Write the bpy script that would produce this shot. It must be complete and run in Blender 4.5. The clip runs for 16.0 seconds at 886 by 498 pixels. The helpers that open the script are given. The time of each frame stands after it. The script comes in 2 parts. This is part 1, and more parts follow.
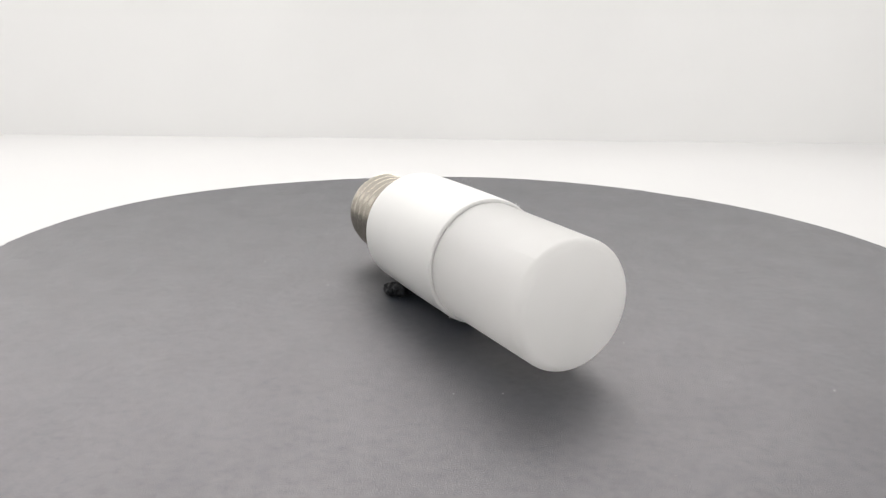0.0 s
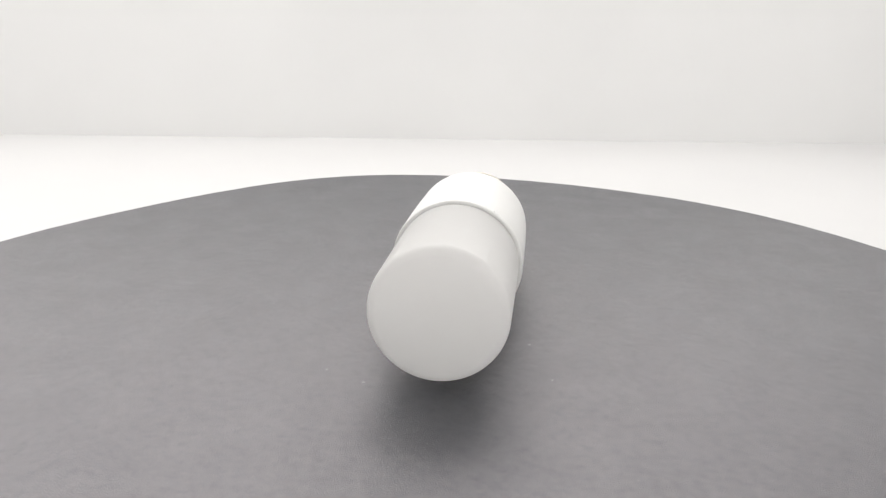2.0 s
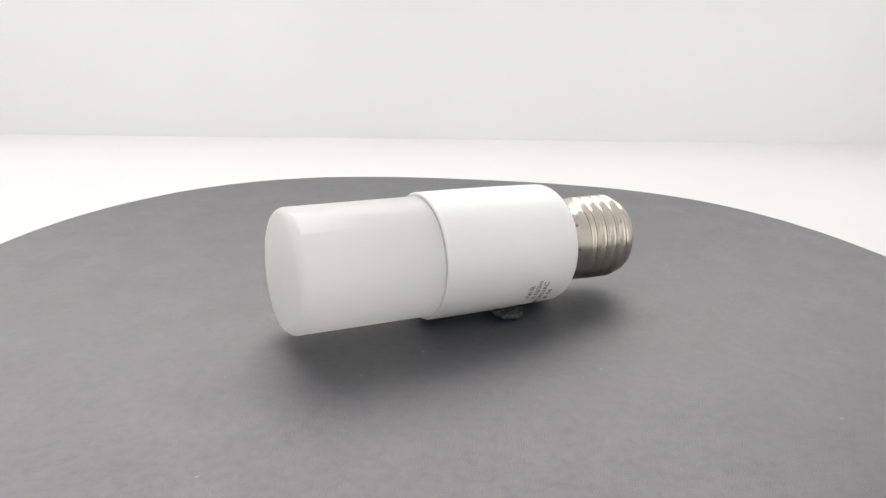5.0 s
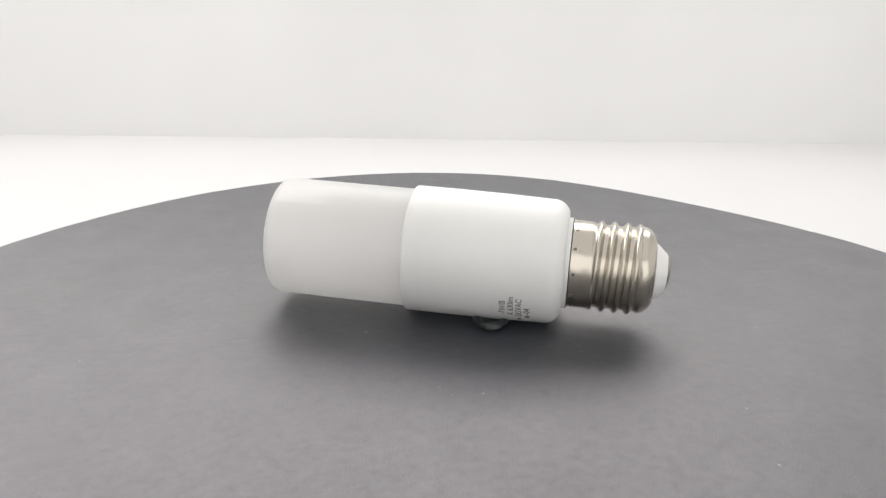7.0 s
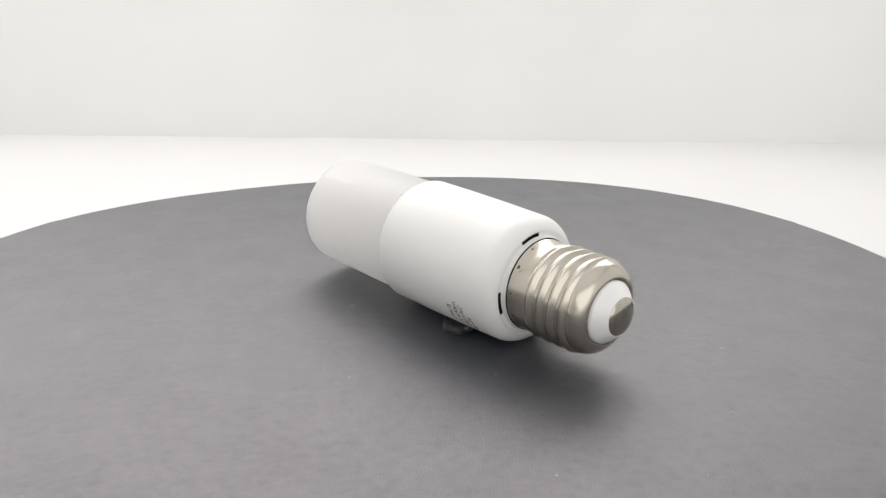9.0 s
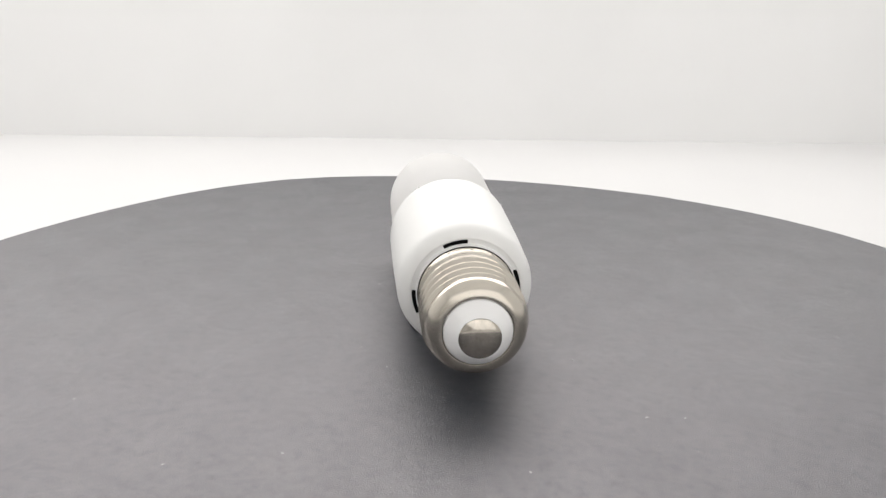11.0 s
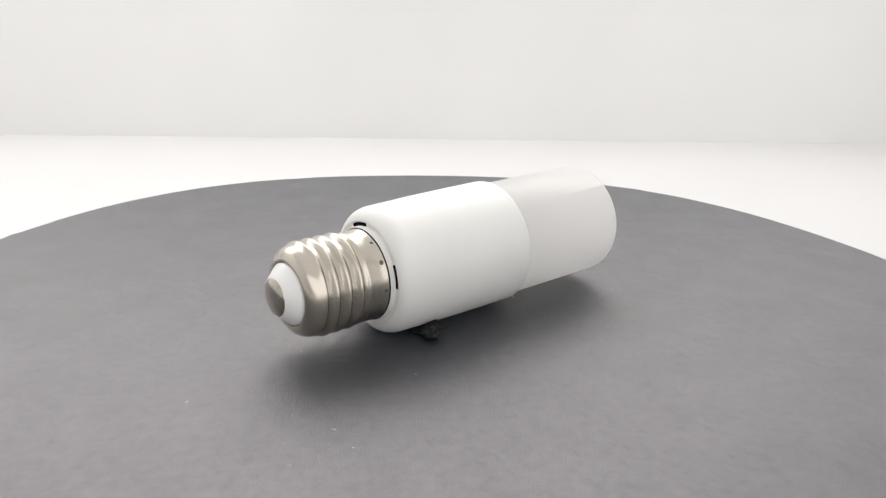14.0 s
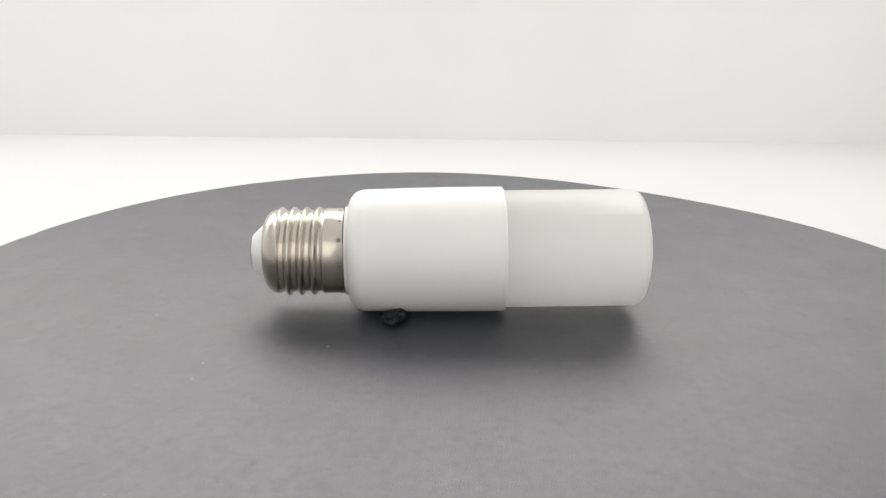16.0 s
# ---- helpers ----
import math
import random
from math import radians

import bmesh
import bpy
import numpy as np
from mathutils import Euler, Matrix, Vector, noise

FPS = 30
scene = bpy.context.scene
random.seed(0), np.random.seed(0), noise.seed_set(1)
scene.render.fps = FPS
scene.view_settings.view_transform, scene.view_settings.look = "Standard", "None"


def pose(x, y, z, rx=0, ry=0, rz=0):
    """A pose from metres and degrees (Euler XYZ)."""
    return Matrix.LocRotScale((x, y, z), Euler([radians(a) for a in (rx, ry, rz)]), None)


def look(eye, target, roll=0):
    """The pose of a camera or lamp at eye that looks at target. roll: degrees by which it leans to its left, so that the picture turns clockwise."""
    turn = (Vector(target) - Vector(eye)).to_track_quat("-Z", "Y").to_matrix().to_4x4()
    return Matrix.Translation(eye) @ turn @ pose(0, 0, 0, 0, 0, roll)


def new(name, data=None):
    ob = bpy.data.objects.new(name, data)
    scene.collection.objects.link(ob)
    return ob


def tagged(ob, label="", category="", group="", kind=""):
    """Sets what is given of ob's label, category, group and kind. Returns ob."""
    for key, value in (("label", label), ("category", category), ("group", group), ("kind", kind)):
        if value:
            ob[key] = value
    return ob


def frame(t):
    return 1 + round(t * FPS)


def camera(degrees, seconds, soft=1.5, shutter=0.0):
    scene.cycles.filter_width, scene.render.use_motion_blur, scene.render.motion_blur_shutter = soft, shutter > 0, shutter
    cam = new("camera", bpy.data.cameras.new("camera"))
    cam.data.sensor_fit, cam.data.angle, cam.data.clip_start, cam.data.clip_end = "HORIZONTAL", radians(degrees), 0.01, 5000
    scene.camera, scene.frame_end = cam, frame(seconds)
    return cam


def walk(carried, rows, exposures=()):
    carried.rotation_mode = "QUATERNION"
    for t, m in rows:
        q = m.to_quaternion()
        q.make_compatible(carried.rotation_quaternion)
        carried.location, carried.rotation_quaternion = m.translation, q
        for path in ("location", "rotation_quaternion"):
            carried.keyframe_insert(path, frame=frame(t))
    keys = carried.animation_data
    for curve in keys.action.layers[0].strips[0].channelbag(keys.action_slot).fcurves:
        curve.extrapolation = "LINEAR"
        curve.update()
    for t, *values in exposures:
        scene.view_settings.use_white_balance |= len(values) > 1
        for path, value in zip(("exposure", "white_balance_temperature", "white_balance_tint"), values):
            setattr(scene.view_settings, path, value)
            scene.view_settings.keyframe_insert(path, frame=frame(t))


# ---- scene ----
# Camera: stands still before a small turntable.
cam = camera(55.63, 16.0, soft=1.35)
STAND = pose(0, -0.23654, 0.09745, 90 - 18.322, 0, 1.078) @ pose(0, 0, 0, 0, 0, 1.301)
walk(cam, [(0, STAND), (16, STAND)], exposures=[(0, 0.04), (16, 0.04)])

RATE = 18.61                      # degrees a second, clockwise from above
TABLE_Z = -0.025
BOX = pose(0, 0, 0, 0, 0, 4.6)    # the white photo box stands slightly askew to the camera


# ---- light: unseen area panels added at the light box's back, front and top ----
world = bpy.data.worlds.new("world")
scene.world = world
world.use_nodes = True
world.node_tree.nodes["Background"].inputs[0].default_value = (1.0, 0.98, 0.96, 1)
world.node_tree.nodes["Background"].inputs[1].default_value = 0.02


def area_lamp(name, eye, target, sx, sy, watts, colour):
    data = bpy.data.lights.new(name, "AREA")
    data.shape, data.size, data.size_y, data.energy, data.color = "RECTANGLE", sx, sy, watts, colour
    ob = new(name, data)
    ob.matrix_world = BOX @ look(eye, target)
    return ob


area_lamp("back_light", (-0.08, 0.368, 0.325), (-0.07, 0.0, 0.05), 1.04, 0.36, 4.7, (1.0, 0.982, 0.972))
# front and top only fill, to even out the bulb and its base
area_lamp("front_fill", (0.04, -0.607, 0.265), (0.02, 0.0, 0.24), 1.14, 0.55, 2.0, (1.0, 0.986, 0.976))
area_lamp("top_fill", (0.0, -0.08, 0.583), (0.0, -0.0801, 0.0), 1.20, 0.85, 0.42, (1.0, 0.986, 0.976))


# ---- materials ----
def material(name, colour, rough=0.5, metal=0.0, spec=0.5):
    m = bpy.data.materials.new(name)
    m.use_nodes = True
    n = m.node_tree.nodes
    b = n["Principled BSDF"]
    b.inputs["Base Color"].default_value = (*colour, 1)
    b.inputs["Roughness"].default_value = rough
    b.inputs["Metallic"].default_value = metal
    b.inputs["Specular IOR Level"].default_value = spec
    return m, m.node_tree, b


def noise_node(tree, scale, detail=4, stretch=(1, 1, 1), rough=0.6):
    tc = tree.nodes.new("ShaderNodeTexCoord")
    mp = tree.nodes.new("ShaderNodeMapping")
    mp.inputs["Scale"].default_value = stretch
    nz = tree.nodes.new("ShaderNodeTexNoise")
    nz.inputs["Scale"].default_value, nz.inputs["Detail"].default_value = scale, detail
    nz.inputs["Roughness"].default_value = rough
    tree.links.new(tc.outputs["Object"], mp.inputs[0])
    tree.links.new(mp.outputs[0], nz.inputs["Vector"])
    return nz.outputs["Fac"]


def ramp(tree, fac, stops):
    r = tree.nodes.new("ShaderNodeValToRGB")
    while len(r.color_ramp.elements) < len(stops):
        r.color_ramp.elements.new(0.5)
    for e, (p, c) in zip(r.color_ramp.elements, stops):
        e.position, e.color = p, (*c, 1)
    tree.links.new(fac, r.inputs[0])
    return r.outputs[0]


def grey(v):
    return (v, v, v)


def mixed(tree, a, b, fac=1.0, kind="MULTIPLY"):
    m = tree.nodes.new("ShaderNodeMix")
    m.data_type, m.blend_type = "RGBA", kind
    if isinstance(fac, float):
        m.inputs[0].default_value = fac
    else:
        tree.links.new(fac, m.inputs[0])
    for k, v in ((6, a), (7, b)):
        if isinstance(v, tuple):
            m.inputs[k].default_value = (*v, 1)
        else:
            tree.links.new(v, m.inputs[k])
    return m.outputs[2]


def bumped(tree, bsdf, height, strength, distance):
    b = tree.nodes.new("ShaderNodeBump")
    b.inputs["Strength"].default_value, b.inputs["Distance"].default_value = strength, distance
    tree.links.new(height, b.inputs["Height"])
    tree.links.new(b.outputs[0], bsdf.inputs["Normal"])


def paint_material(name, colour, rough, lo=0.94):
    m, t, b = material(name, colour, rough)
    broad = ramp(t, noise_node(t, 7, 3), [(0.3, grey(lo)), (0.7, grey(1.0))])
    fine = noise_node(t, 900, 3)
    t.links.new(mixed(t, colour, broad), b.inputs["Base Color"])
    bumped(t, b, fine, 0.15, 0.0002)
    return m


# Same white as the walls, its colour dimmed to offset strong lamp light on the floor
box_white_dimmed = paint_material("box_white_dimmed", (0.665, 0.66, 0.655), 0.6, 0.965)
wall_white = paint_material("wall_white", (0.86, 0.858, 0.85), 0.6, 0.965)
platter_white = paint_material("platter_white", (0.56, 0.56, 0.555), 0.45)

# dark grey card: fibres, worn pale scuffs, fine tooth
card, t, b = material("dark_card", (0.08, 0.084, 0.088), 0.5, spec=0.85)
b.inputs["IOR"].default_value = 1.79
b.inputs["Specular Tint"].default_value = (1.0, 0.932, 0.938, 1)
t.links.new(ramp(t, noise_node(t, 330, 7, (1, 1, 1), 0.72), [(0.30, grey(0.66)), (0.46, grey(0.82)), (0.58, grey(0.90)), (0.72, grey(0.98))]), b.inputs["Specular IOR Level"])
fibres = ramp(t, noise_node(t, 1500, 5, (1, 0.45, 1), 0.7), [(0.25, (0.005, 0.011, 0.018)), (0.75, (0.012, 0.020, 0.029))])
clouds = ramp(t, noise_node(t, 45, 5), [(0.3, grey(0.9)), (0.72, grey(1.1))])
scuffs = ramp(t, noise_node(t, 210, 7, (1, 0.6, 1), 0.78), [(0.60, grey(0.0)), (0.80, grey(0.45))])
flecks = ramp(t, noise_node(t, 700, 4, (1, 0.5, 1), 0.8), [(0.66, grey(0.0)), (0.80, grey(0.35))])
worn = mixed(t, mixed(t, fibres, clouds), (0.06, 0.062, 0.064), scuffs, "MIX")
t.links.new(mixed(t, worn, (0.09, 0.09, 0.09), flecks, "MIX"), b.inputs["Base Color"])
t.links.new(ramp(t, noise_node(t, 60, 4), [(0.28, grey(0.385)), (0.72, grey(0.47))]), b.inputs["Roughness"])
tooth = mixed(t, ramp(t, noise_node(t, 2600, 5), [(0.2, grey(0.0)), (0.8, grey(1.0))]), ramp(t, noise_node(t, 430, 6, (1, 1, 1), 0.7), [(0.2, grey(0.0)), (0.8, grey(1.0))]), 0.4, "MIX")
bumped(t, b, tooth, 0.4, 0.00038)
card_edge = paint_material("card_edge", (0.30, 0.295, 0.29), 0.85, 0.8)

# white plastic of the bulb's housing
plastic, t, b = material("white_plastic", (0.86, 0.86, 0.85), 0.38)
t.links.new(ramp(t, noise_node(t, 60, 4), [(0.3, (0.785, 0.782, 0.765)), (0.7, (0.81, 0.807, 0.79))]), b.inputs["Base Color"])
t.links.new(ramp(t, noise_node(t, 140, 4), [(0.3, grey(0.44)), (0.7, grey(0.50))]), b.inputs["Roughness"])
bumped(t, b, noise_node(t, 2200, 3), 0.12, 0.0001)

# frosted diffuser: thin opal plastic that scatters light through the hollow cover
frost, t, b = material("frosted_diffuser", (0.86, 0.85, 0.84), 0.32)
opal = ramp(t, noise_node(t, 40, 3), [(0.3, (0.93, 0.922, 0.908)), (0.7, (0.95, 0.943, 0.932))])
t.links.new(opal, b.inputs["Base Color"])
b.inputs["Specular IOR Level"].default_value = 0.4
through_light = t.nodes.new("ShaderNodeBsdfTranslucent")
t.links.new(opal, through_light.inputs["Color"])
both = t.nodes.new("ShaderNodeMixShader")
both.inputs[0].default_value = 0.49
t.links.new(b.outputs[0], both.inputs[1])
t.links.new(through_light.outputs[0], both.inputs[2])
t.links.new(both.outputs[0], t.nodes["Material Output"].inputs["Surface"])

# nickel-plated sheet: drawn grain, tarnish
nickel, t, b = material("nickel_plate", (0.62, 0.585, 0.53), 0.24, 1.0)
tarnish = ramp(t, noise_node(t, 200, 3), [(0.2, (0.52, 0.482, 0.418)), (0.7, (0.54, 0.502, 0.44))])
t.links.new(tarnish, b.inputs["Base Color"])
t.links.new(ramp(t, noise_node(t, 150, 2, (0.2, 1, 1)), [(0.3, grey(0.23)), (0.75, grey(0.27))]), b.inputs["Roughness"])


contact_metal, t, b = material("contact_metal", (0.50, 0.46, 0.40), 0.16, 1.0)
t.links.new(ramp(t, noise_node(t, 500, 4), [(0.3, (0.40, 0.37, 0.32)), (0.7, (0.56, 0.52, 0.46))]), b.inputs["Base Color"])
t.links.new(ramp(t, noise_node(t, 900, 4), [(0.3, grey(0.10)), (0.7, grey(0.15))]), b.inputs["Roughness"])
bumped(t, b, noise_node(t, 300, 3), 0.07, 0.0002)

crimp_dark = material("crimp_dark", (0.20, 0.175, 0.15), 0.3, 1.0)[0]
scratch_dark = material("scratch_dark", (0.16, 0.14, 0.12), 0.5, 1.0)[0]
insulator_white = paint_material("insulator_white", (0.86, 0.855, 0.845), 0.3)
black_gap = material("black_gap", (0.006, 0.006, 0.006), 0.9, spec=0.05)[0]
print_grey = material("print_grey", (0.16, 0.16, 0.165), 0.6)[0]
lint_white = paint_material("lint", (0.33, 0.325, 0.32), 0.9)
putty_clear, t, b = material("clear_putty", (0.6, 0.62, 0.62), 0.09)
b.inputs["Transmission Weight"].default_value = 0.96
b.inputs["IOR"].default_value = 1.4
t.links.new(ramp(t, noise_node(t, 700, 4), [(0.3, (0.25, 0.28, 0.29)), (0.75, (0.5, 0.53, 0.53))]), b.inputs["Base Color"])
bumped(t, b, noise_node(t, 500, 3), 0.5, 0.0005)
putty_dark, t, b = material("dark_putty", (0.02, 0.022, 0.024), 0.45, spec=0.3)
t.links.new(ramp(t, noise_node(t, 800, 4), [(0.35, (0.006, 0.007, 0.008)), (0.75, (0.020, 0.022, 0.025))]), b.inputs["Base Color"])
bumped(t, b, noise_node(t, 1200, 4), 0.6, 0.0006)


# ---- mesh helpers ----
def mesh_of(name, bm, mat, smooth=True):
    me = bpy.data.meshes.new(name)
    bmesh.ops.recalc_face_normals(bm, faces=bm.faces[:])
    bm.to_mesh(me)
    bm.free()
    me.materials.append(mat)
    if smooth:
        me.shade_smooth()
        me.set_sharp_from_angle(angle=radians(38))
    return me


def part(name, bm, mat, parent=None, label="", smooth=True):
    ob = new(name, mesh_of(name, bm, mat, smooth))
    ob.parent = parent
    return tagged(ob, label)


def lathe(profile, steps=128, shift=None):
    """Turns (s, r) pairs about the local x axis; phi 0 is up, phi 90 is +y. shift(s, r, phi) may change r."""
    bm = bmesh.new()
    rings = []
    for s, r in profile:
        if r < 1e-6:
            rings.append([bm.verts.new((s, 0, 0))])
            continue
        ring = []
        for k in range(steps):
            phi = 2 * math.pi * k / steps
            rr = shift(s, r, phi) if shift else r
            ring.append(bm.verts.new((s, rr * math.sin(phi), rr * math.cos(phi))))
        rings.append(ring)
    for a, c in zip(rings, rings[1:]):
        for k in range(steps):
            j = (k + 1) % steps
            f = [a[k % len(a)], a[j % len(a)], c[j % len(c)], c[k % len(c)]]
            f = list(dict.fromkeys(f))
            if len(f) > 2:
                bm.faces.new(f)
    return bm


def arc(s0, r0, rs, rr, a0, a1, n=8):
    """Points of a quarter ellipse about (s0, r0) with half axes rs, rr from a0 to a1 degrees (0 along +s, 90 along +r)."""
    return [(s0 + rs * math.cos(radians(a)), r0 + rr * math.sin(radians(a))) for a in np.linspace(a0, a1, n)]


def box_mesh(x0, x1, y0, y1, z0, z1):
    bm = bmesh.new()
    bmesh.ops.create_cube(bm, size=1)
    for v in bm.verts:
        v.co = Vector(((x0 + x1) / 2 + v.co.x * (x1 - x0), (y0 + y1) / 2 + v.co.y * (y1 - y0), (z0 + z1) / 2 + v.co.z * (z1 - z0)))
    return bm


# ---- the white photo box ----
BACK, FRONT, SIDE, TOP, THICK = 0.401, -0.62, 0.62, 0.60, 0.012


def structure(name, bm, label, category, mat=box_white_dimmed):
    ob = new(name, mesh_of(name, bm, mat, False))
    ob.matrix_world = BOX
    return tagged(ob, label, category, kind="structure")


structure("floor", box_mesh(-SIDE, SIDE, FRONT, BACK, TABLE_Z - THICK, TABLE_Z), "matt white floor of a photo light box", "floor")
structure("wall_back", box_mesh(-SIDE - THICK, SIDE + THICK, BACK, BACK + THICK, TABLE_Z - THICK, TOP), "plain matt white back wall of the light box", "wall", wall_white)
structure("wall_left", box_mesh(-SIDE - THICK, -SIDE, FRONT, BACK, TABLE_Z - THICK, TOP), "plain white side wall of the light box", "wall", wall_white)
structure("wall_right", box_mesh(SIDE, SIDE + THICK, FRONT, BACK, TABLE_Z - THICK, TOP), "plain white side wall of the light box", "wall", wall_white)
# the box is open here: an added unseen wall that closes it and bounces light
structure("wall_front", box_mesh(-SIDE - THICK, SIDE + THICK, FRONT - THICK, FRONT, TABLE_Z - THICK, TOP), "plain white wall added out of view to close the open front", "wall")
structure("ceiling", box_mesh(-SIDE, SIDE, FRONT, BACK, TOP - THICK, TOP), "plain white top of the light box", "ceiling", wall_white)

# ---- turntable ----
turntable = tagged(new("turntable"), "low round white turntable standing on the white floor", "turntable")
base = lathe([(TABLE_Z, 0), (TABLE_Z, 0.110), (TABLE_Z + 0.001, 0.111), (-0.0085, 0.106), (-0.0080, 0.105), (-0.0080, 0)], 96)
bmesh.ops.rotate(base, verts=base.verts, cent=(0, 0, 0), matrix=Matrix.Rotation(radians(-90), 3, "Y"))
part("base", base, platter_white, turntable)

# ---- hand-cut card disc ----
WAVES = ((1.65, 0.62), (1.33, 2.49), (1.24, -0.41), (-3.55, -0.67), (0.38, 0.56), (-1.17, 0.42))
NICKS = ((60, 0.9), (96, -0.8), (107.5, 0.6), (163, -0.7), (-156, 0.8), (54.5, -0.9), (-39, 0.8), (-100, 0.6), (15, -0.6))


def rim(a, rough=1.0):
    r = 175.08 + sum(c * math.cos(k * a) + s * math.sin(k * a) for k, (c, s) in enumerate(WAVES, 1))
    for deg, depth in NICKS:      # small steps where the scissors stopped
        d = (math.degrees(a) - deg + 180) % 360 - 180
        r += rough * depth * math.exp(-abs(d) / 2.2) * (1 if d > 0 else 0)
    return (r + rough * 0.22 * noise.noise((math.cos(a) * 14, math.sin(a) * 14, 3)) + rough * 0.12 * noise.noise((math.cos(a) * 60, math.sin(a) * 60, 9))) / 1000


def card_disc():
    bm = bmesh.new()
    n, cuts = 720, (0.0, 0.25, 0.5, 0.75, 0.93, 0.985, 1.0)
    rows = []
    for c in cuts[1:]:
        rows.append([bm.verts.new((c * rim(a) * math.cos(a), c * rim(a) * math.sin(a), 0)) for a in (2 * math.pi * k / n for k in range(n))])
    mid = bm.verts.new((0, 0, 0))
    low = [bm.verts.new((0.9985 * v.co.x, 0.9985 * v.co.y, -0.0004)) for v in rows[-1]]
    for k in range(n):
        j = (k + 1) % n
        bm.faces.new((mid, rows[0][k], rows[0][j]))
        for p, q in zip(rows, rows[1:] + [low]):
            bm.faces.new((p[k], q[k], q[j], p[j]))
    bm.faces.new(low[::-1])
    return bm


def platter_board():
    """White board under the card, cut along with it a little wider."""
    bm = bmesh.new()
    n = 360
    rows = []
    for inset, z in ((0.0, -0.0075), (0.0002, -0.0008), (-0.0002, -0.0006)):
        rows.append([bm.verts.new(((rim(a, 0.2) + 0.0022 + inset) * math.cos(a), (rim(a, 0.2) + 0.0022 + inset) * math.sin(a), z)) for a in (2 * math.pi * k / n for k in range(n))])
    for p, q in zip(rows, rows[1:]):
        for k in range(n):
            j = (k + 1) % n
            bm.faces.new((p[k], p[j], q[j], q[k]))
    bm.faces.new(rows[0][::-1])
    bm.faces.new(rows[-1])
    return bm


platter = part("platter", platter_board(), platter_white, turntable, "smooth white board platter")


def cut_edge():
    """The thin cut side of the card, a shade paler than its face."""
    bm = bmesh.new()
    n = 720
    ring = [(math.cos(2 * math.pi * k / n), math.sin(2 * math.pi * k / n), rim(2 * math.pi * k / n)) for k in range(n)]
    rows = [[bm.verts.new(((r + o) * c, (r + o) * s, z)) for c, s, r in ring] for o, z in ((-0.0002, -0.00005), (0.00006, -0.00008), (0.0001, -0.0005), (-0.0002, -0.0005))]
    for p, q in zip(rows, rows[1:] + rows[:1]):
        for k in range(n):
            j = (k + 1) % n
            bm.faces.new((p[k], q[k], q[j], p[j]))
    return bm


disc = tagged(part("paper_disc", card_disc(), card), "hand-cut dark grey card disc lying on the white turntable", "paper disc")

part("cut_edge", cut_edge(), card_edge, disc, "paler cut edge")

# ---- the bulb ----
PIVOT = pose(0.0078, -0.0106, 0.0191, 0, -1.27, -58.75)      # at the joint of housing and diffuser; local x runs towards the diffuser
bulb = tagged(new("led_bulb"), "white stick-shaped LED bulb with nickel screw base lying sideways", "light bulb")
hub = Matrix(PIVOT)


def bulb_part(name, bm, mat, label="", parent=None, smooth=True):
    bmesh.ops.transform(bm, matrix=hub, verts=bm.verts)
    return part(name, bm, mat, parent or bulb, label, smooth)


SH = -0.0461                                                # the housing's end face
FACE = -0.0447                                              # the flat ring with the vents
housing_profile = [(-0.0005, 0.0168), (0.0, 0.0172), (0.0002, 0.0180), *arc(-0.0004, 0.0181, 0.0006, 0.0004, 10, 90, 5), (-0.0009, 0.01852), (-0.0011, 0.01846), (-0.0014, 0.01850), (-0.012, 0.0185), (-0.026, 0.01835),
                   (-0.0398, 0.0180), *arc(-0.0402, 0.0130, 0.0050, 0.0050, 90, 160, 11), (-0.0449, 0.0146), (FACE - 0.0001, 0.01445), (FACE, 0.0143), (FACE, 0.0133), (FACE - 0.0002, 0.0131), (SH + 0.0003, 0.0131), (SH, 0.0130), (SH + 0.0001, 0.0118)]
housing = bulb_part("housing", lathe(housing_profile, 144), plastic, "smooth white plastic housing")

globe_profile = [(-0.0004, 0.0166), (0.0004, 0.0174), (0.020, 0.01742), (0.0385, 0.0174), *arc(0.0385, 0.0146, 0.0028, 0.0028, 90, 10, 9), (0.0415, 0.0120), (0.0418, 0.006), (0.0419, 0)]
bulb_part("diffuser", lathe(globe_profile, 144), frost, "frosted translucent white diffuser cover")


def slot(phi0, phi1):
    bm = bmesh.new()
    rows = []
    for k in range(10):
        p = radians(phi0 + (phi1 - phi0) * k / 9)
        rows.append([bm.verts.new((s, r * math.sin(p), r * math.cos(p))) for s, r in ((FACE - 0.00006, 0.01325), (FACE - 0.00010, 0.01425), (FACE + 0.0008, 0.01425), (FACE + 0.0008, 0.01325))])
    for a, c in zip(rows, rows[1:]):
        for k in range(4):
            bm.faces.new((a[k], a[(k + 1) % 4], c[(k + 1) % 4], c[k]))
    bm.faces.new(rows[0])
    bm.faces.new(rows[-1][::-1])
    return bm


for start in (0, 88, 268):
    bulb_part("vent_slot", slot(start, start + 27), black_gap, "narrow black vent slot", housing, False)


def burr(phi, size):
    """A small flake of moulding flash on the housing's lip."""
    bm = bmesh.new()
    bmesh.ops.create_cone(bm, cap_ends=True, segments=5, radius1=size, radius2=size * 0.15, depth=size * 1.6)
    p = radians(phi)
    bmesh.ops.scale(bm, vec=(0.5, 1, 1), verts=bm.verts)
    bmesh.ops.transform(bm, matrix=Matrix.Translation((0.0001, 0.0187 * math.sin(p), 0.0187 * math.cos(p))) @ Matrix.Rotation(-p, 4, "X"), verts=bm.verts)
    return bm


for phi, size in ((32, 0.00032), (36, 0.00022), (218, 0.0004), (303, 0.00028), (298, 0.0002)):
    bulb_part("moulding_burr", burr(phi, size), plastic, "tiny white plastic burr", housing, False)

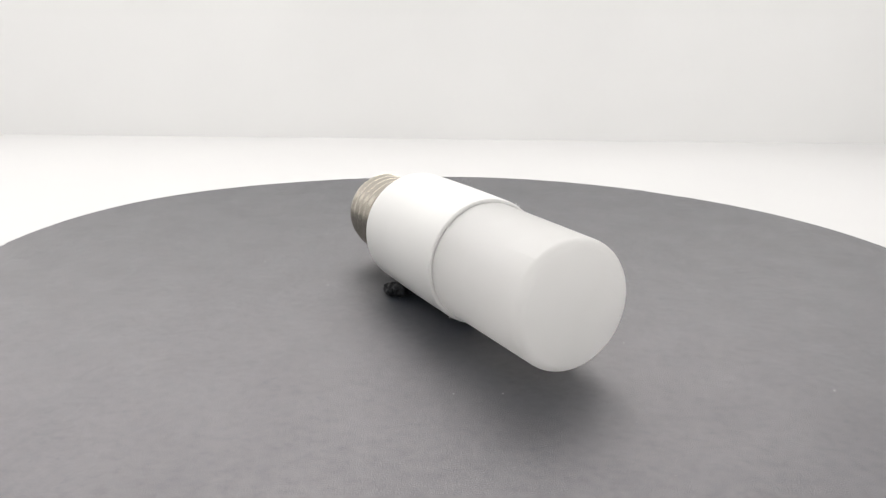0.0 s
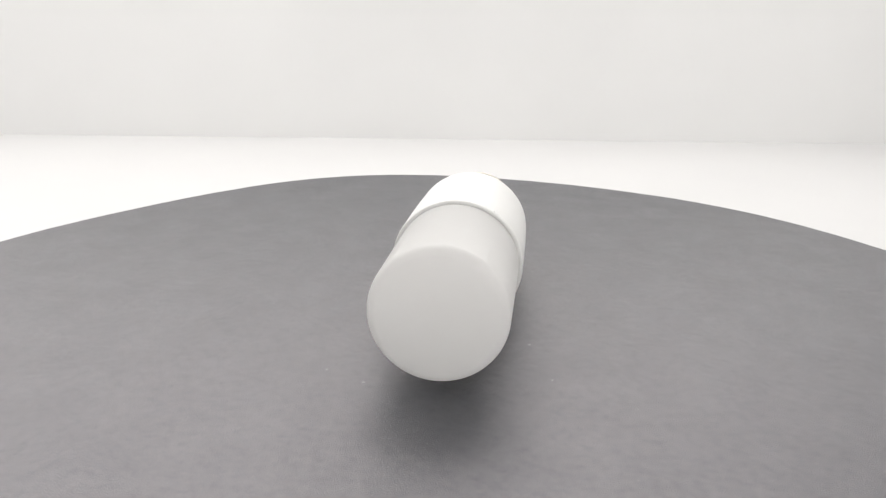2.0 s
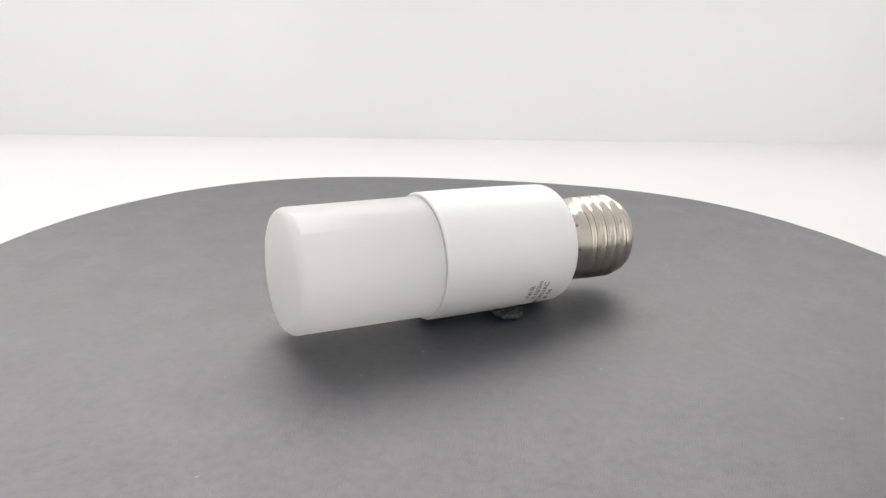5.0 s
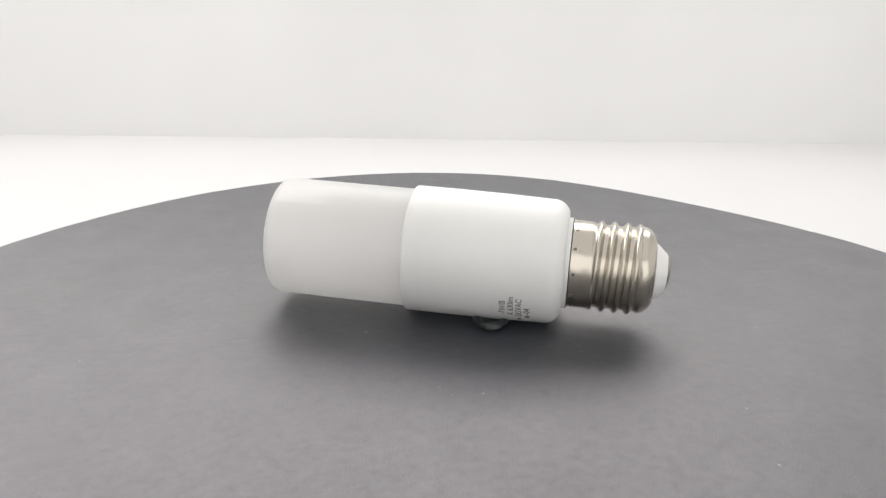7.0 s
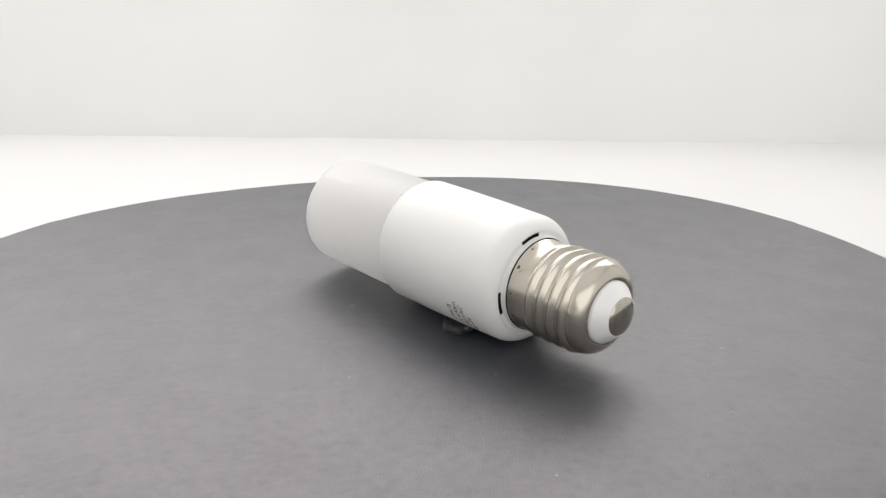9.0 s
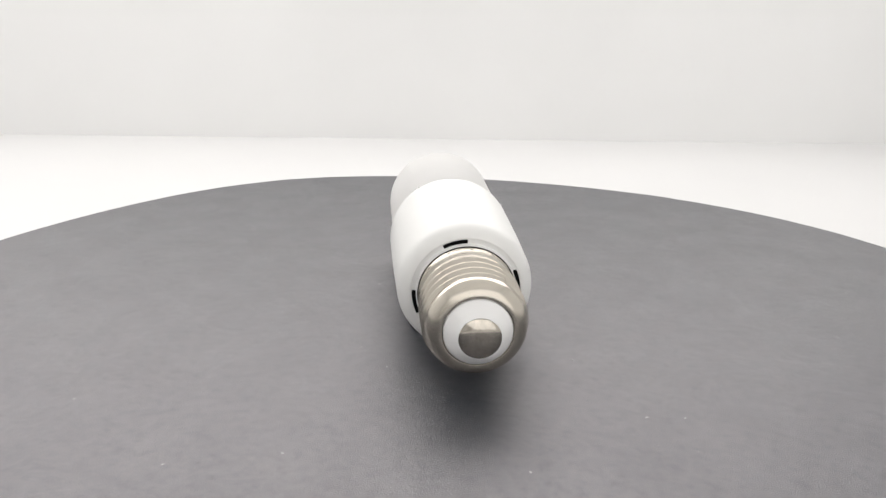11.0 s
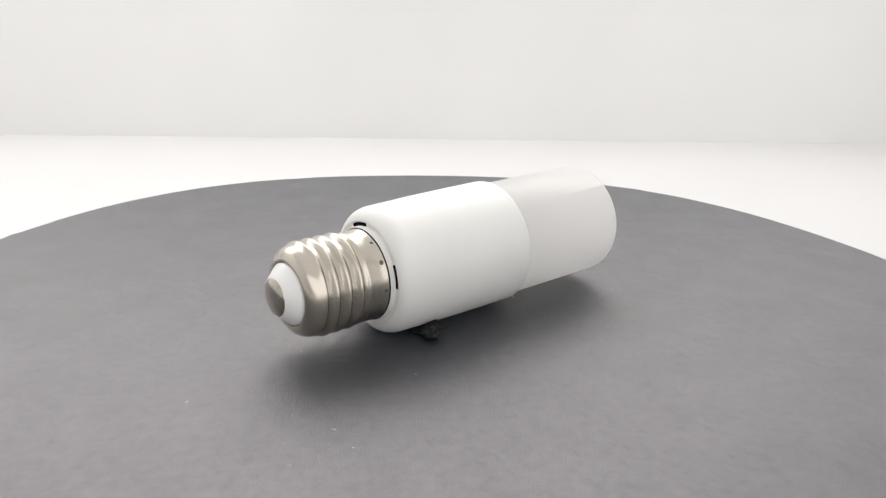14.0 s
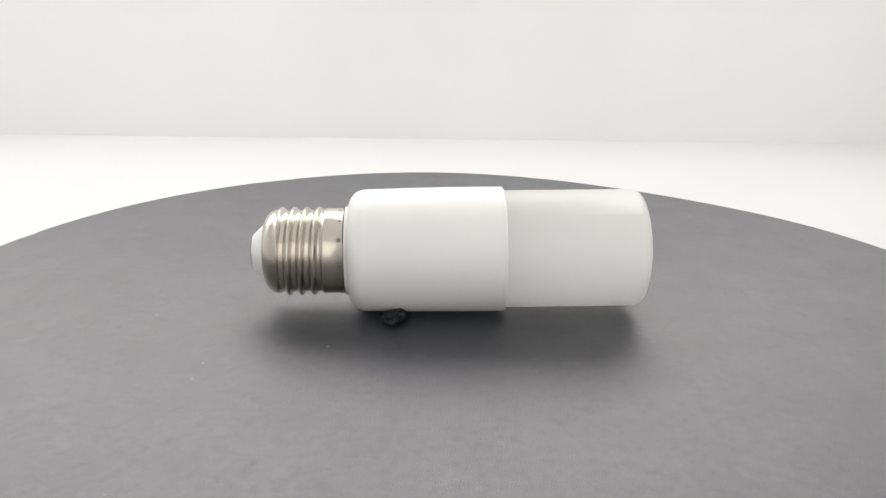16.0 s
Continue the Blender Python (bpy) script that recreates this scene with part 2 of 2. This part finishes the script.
# screw base with its rolled thread
PITCH = 0.00362


def thread(s, r, phi):
    a = min(1.0, max(0.0, (-0.0518 - s) / 0.0012)) * min(1.0, max(0.0, (s + 0.0662) / 0.0012))
    turn = ((s + 0.0649) / PITCH - phi / (2 * math.pi)) % 1.0
    w = 2 * (0.5 + 0.5 * math.cos(2 * math.pi * turn)) ** 1.55 - 1
    crease = sum(math.exp(-((turn - c) / 0.035) ** 2) for c in (0.36, 0.64))
    w -= 0.16 * crease
    dent = noise.noise((s * 110, math.sin(phi) * 1.8, math.cos(phi) * 1.8)) * 0.00004
    return r + a * (0.00056 * w - 0.00002) + (dent if s < SH - 0.001 and s > -0.069 else 0.0)


cap_profile = [(SH + 0.0002, 0.0118), (SH - 0.0003, 0.0124), (SH - 0.0003, 0.0127), (SH - 0.0005, 0.0127), (SH - 0.0007, 0.01255), (-0.0500, 0.01255), (-0.0512, 0.01255)]
cap_profile += [(s, 0.01255) for s in np.linspace(-0.0516, -0.0652, 170)]
cap_profile += arc(-0.0653, 0.0083, 0.0045, 0.00415, 92, 172, 12)
cap_profile += [(-0.0697, 0.0086), (-0.0690, 0.0084)]
screw_base = bulb_part("screw_base", lathe(cap_profile, 192, thread), nickel, "nickel-plated threaded screw base")


def on_base(bm, s, phi, lift=0.0):
    """Lays a small flat mesh (z outwards) on the screw base."""
    p = radians(phi)
    r = thread(s, 0.01255, p) + lift
    bmesh.ops.transform(bm, matrix=Matrix.Translation((s, r * math.sin(p), r * math.cos(p))) @ Matrix.Rotation(-p, 4, "X"), verts=bm.verts)
    return bm


def crater(phi, size):
    """A punched crimp mark: a low raised lip round a dark pit."""
    bm = lathe([(0.0, size), (0.00009, size * 0.8), (0.00011, size * 0.66), (0.00005, size * 0.4), (0.00003, 0)], 14)
    bmesh.ops.rotate(bm, verts=bm.verts, cent=(0, 0, 0), matrix=Matrix.Rotation(radians(-90), 3, "Y"))
    return on_base(bm, -0.0474, phi, -0.00002)


for phi, size in ((24, 0.00045), (53, 0.00052), (86, 0.00048), (117, 0.0004), (147, 0.00045), (176, 0.00045), (206, 0.0005), (235.5, 0.00045), (267.5, 0.00055), (302, 0.00068), (330.5, 0.0005), (357, 0.0004)):
    bulb_part("crimp_mark", crater(phi, size), crimp_dark, "", screw_base)


def nick(s, phi, length, width, turn):
    bm = bmesh.new()
    bmesh.ops.create_icosphere(bm, subdivisions=2, radius=1)
    for v in bm.verts:
        v.co *= 1 + 0.4 * noise.noise(v.co * 2.5 + Vector((phi, s * 900, 0)))
    bmesh.ops.transform(bm, matrix=Matrix.Rotation(radians(turn), 4, "Z") @ Matrix.Diagonal((length, width, 0.00005, 1)), verts=bm.verts)
    return on_base(bm, s, phi)


for s, phi, length, width, turn in ((-0.0639, 52, 0.00035, 0.0002, 20), (-0.0636, 55, 0.0002, 0.0001, 80), (-0.0566, 14, 0.0006, 0.00012, 60), (-0.0570, 17, 0.0003, 0.0001, 30),
                                    (-0.0520, 43, 0.0002, 0.00015, 0), (-0.0485, 57, 0.0004, 0.00007, 50), (-0.0488, 54, 0.0003, 0.00006, -20), (-0.0650, 330, 0.0003, 0.00012, 40)):
    bulb_part("scratch", nick(s, phi, length, width, turn), scratch_dark, "short dark scratch in the plating", screw_base)

seam_profile = [(SH + 0.0001, 0.0124), (SH + 0.0001, 0.0129), (SH - 0.00012, 0.0129), (SH - 0.00012, 0.0124)]
bulb_part("gap_ring", lathe(seam_profile, 96), black_gap, "thin dark joint round the screw base", screw_base, False)

bulb_part("insulator", lathe([(-0.0690, 0.0083), (-0.0698, 0.0083), (-0.0704, 0.0079), (-0.0727, 0.0057), (-0.0732, 0.0052), (-0.0732, 0.0046)], 96), insulator_white, "white insulator")
bulb_part("contact_tip", lathe([(-0.0730, 0.0051), (-0.0733, 0.00505), (-0.0735, 0.0048), (-0.0739, 0.0038), (-0.0742, 0.0026), (-0.07435, 0.0013), (-0.0744, 0)], 64), contact_metal, "round metal end contact")


# ---- printing, wrapped round the housing ----
def housing_radius(s):
    for (s0, r0), (s1, r1) in zip(housing_profile[11:], housing_profile[12:]):
        if s1 <= s <= s0:
            return r0 + (r1 - r0) * (s - s0) / (s1 - s0)
    return 0.0181


def wrapped(bm, s, phi_end, width):
    """Bends flat lettering (x along the line, y up) round the housing; the line ends at phi_end."""
    for v in bm.verts:
        ss = s + v.co.y
        r = housing_radius(ss) + 0.00003
        phi = radians(phi_end) + (width - v.co.x) / r
        v.co = Vector((ss, r * math.sin(phi), r * math.cos(phi)))


def text_line(words, s, phi_end, size=0.0024):
    cu = bpy.data.curves.new("text", "FONT")
    cu.body, cu.size, cu.resolution_u, cu.offset = words, size, 3, 0.00004
    tmp = bpy.data.objects.new("text", cu)
    me = bpy.data.meshes.new_from_object(tmp)
    bm = bmesh.new()
    bm.from_mesh(me)
    bpy.data.objects.remove(tmp)
    width = max(v.co.x for v in bm.verts)
    wrapped(bm, s, phi_end, width)
    bulb_part("printing", bm, print_grey, "small dark grey printed rating text", housing, False)
    return width


def text_bar(s, phi_end, width, size=0.0012):
    bm = bmesh.new()
    bmesh.ops.create_grid(bm, x_segments=6, y_segments=1, size=0.5)
    for v in bm.verts:
        v.co = Vector(((v.co.x + 0.5) * width, (v.co.y + 0.5) * size, 0))
    wrapped(bm, s, phi_end, width)
    bulb_part("printing", bm, print_grey, "small dark grey printed bar", housing, False)


for words, s, phi in (("-7W/B", -0.0296, 113), ("K 630lm", -0.0319, 108), ("-265VAC", -0.0342, 110), ("-04", -0.0365, 121)):
    w = text_line(words, s, phi)
    if words in ("-265VAC", "-04"):
        text_bar(s, phi + math.degrees(w / 0.018) + 2, 0.0016)


# ---- putty that keeps the bulb from rolling ----
def lump(seed, parts):
    """Overlapping squashed blobs, roughened: (x, y, z, rx, ry, rz) in metres, x along the bulb, y across it, z from the card."""
    bm = bmesh.new()
    for k, (x, y, z, rx, ry, rz) in enumerate(parts):
        made = bmesh.ops.create_icosphere(bm, subdivisions=4, radius=1)["verts"]
        for v in made:
            c = v.co.copy()
            n = noise.noise(c * 1.7 + Vector((seed, k * 3.1, 0))) * 0.35 + noise.noise(c * 5 + Vector((k, seed, 0))) * 0.16
            v.co = Vector((x + rx * c.x * (1 + n), y + ry * c.y * (1 + n), max(0.00005, z + rz * c.z * (1 + n))))
    turn = Matrix.Translation((0.0078, -0.0106, 0)) @ Matrix.Rotation(radians(-58.75), 4, "Z")
    bmesh.ops.transform(bm, matrix=turn, verts=bm.verts)
    return bm


def squeezed_rim():
    """Clear putty pressed out from under the bulb: a curled lip round a thin sheet."""
    bm = bmesh.new()
    n, m, rows = 40, 14, []
    for k in range(n + 1):
        a = math.pi * (-0.06 + 1.12 * k / n)
        wave = 1 + 0.10 * noise.noise((a * 1.6, 3.0, 0)) + 0.05 * noise.noise((a * 5, 1.0, 0))
        cx, cy = -0.0248 + 0.0043 * wave * math.cos(a), 0.0066 + 0.0062 * wave * max(math.sin(a), -0.3)
        lift = 0.0021 * (1 - max(0.0, math.sin(a))) ** 1.5
        thick = 0.00125 * (1 + 0.25 * noise.noise((a * 3, 7.0, 0)))
        row = []
        for j in range(m):
            b = 2 * math.pi * j / m
            out, up = math.cos(b) * thick * 0.95, math.sin(b) * thick
            row.append(bm.verts.new((cx + out * math.cos(a), cy + out * math.sin(a), max(0.00005, 0.0012 + lift + up))))
        rows.append(row)
    for p, q in zip(rows, rows[1:]):
        for j in range(m):
            i = (j + 1) % m
            bm.faces.new((p[j], p[i], q[i], q[j]))
    bm.faces.new(rows[0][::-1])
    bm.faces.new(rows[-1])
    made = bmesh.ops.create_icosphere(bm, subdivisions=4, radius=1)["verts"]
    for v in made:
        c = v.co.copy()
        d = 1 + 0.2 * noise.noise(c * 2.1)
        v.co = Vector((-0.0248 + 0.0042 * c.x * d, 0.0064 + 0.0062 * c.y * d, max(0.00005, 0.0009 + 0.0007 * c.z * d)))
    bmesh.ops.transform(bm, matrix=Matrix.Translation((0.0078, -0.0106, 0)) @ Matrix.Rotation(radians(-58.75), 4, "Z"), verts=bm.verts)
    return bm


clear_putty = tagged(part("adhesive_putty", squeezed_rim(), putty_clear), "translucent grey lump of adhesive putty wedged under the bulb", "putty")
dark_putty = tagged(part("adhesive_putty", lump(7, [(-0.0328, -0.0133, 0.0018, 0.0022, 0.0024, 0.0022), (-0.0304, -0.0118, 0.0022, 0.0021, 0.0025, 0.0021), (-0.0310, -0.0070, 0.0010, 0.0040, 0.0045, 0.0011)]), putty_dark),
                    "dark torn lump of adhesive putty wedged under the bulb", "putty")

# ---- lint and dust on the card ----
SPECKS = ((-106, -75), (12, -53), (47, -21), (95, -46), (0, -54), (-51, 72), (-105, -34), (17, 105), (-1, 44), (-75, 34), (-67, 38), (-119, 13), (11, 37), (42, 35),
          (-2, 90), (36, 40), (41, 30), (-33, 95), (55, 94), (31, -7), (-42, 17))


def dust():
    bm = bmesh.new()
    rng = random.Random(5)
    spots = [(x / 1000, y / 1000, rng.uniform(0.00014, 0.00028)) for x, y in SPECKS]
    for _ in range(110):
        a, r = rng.uniform(0, 6.283), 0.165 * math.sqrt(rng.random())
        spots.append((r * math.cos(a), r * math.sin(a), rng.uniform(0.00005, 0.00010)))
    for _ in range(34):
        spots.append((-0.0215 + rng.gauss(0, 0.004), 0.0485 + rng.gauss(0, 0.0035), rng.uniform(0.00005, 0.00014)))
    for x, y, r in spots:
        a, st = rng.uniform(0, 6.283), rng.uniform(1.0, 2.6)
        m = Matrix.Translation((x, y, r * 0.25)) @ Matrix.Rotation(a, 4, "Z") @ Matrix.Diagonal((r * st, r, r * 0.5, 1))
        bmesh.ops.create_icosphere(bm, subdivisions=1, radius=1, matrix=m)
    return bm


specks = tagged(part("lint", dust(), lint_white), "tiny pale specks of lint and dust on the dark card", "lint", kind="stuff")


# ---- movement ----
def motions():
    turn = [(k / 10, pose(0, 0, 0, 0, 0, -RATE * k / 10)) for k in range(161)]
    for thing in (platter, disc, bulb, clear_putty, dark_putty, specks):
        walk(thing, turn)


motions()
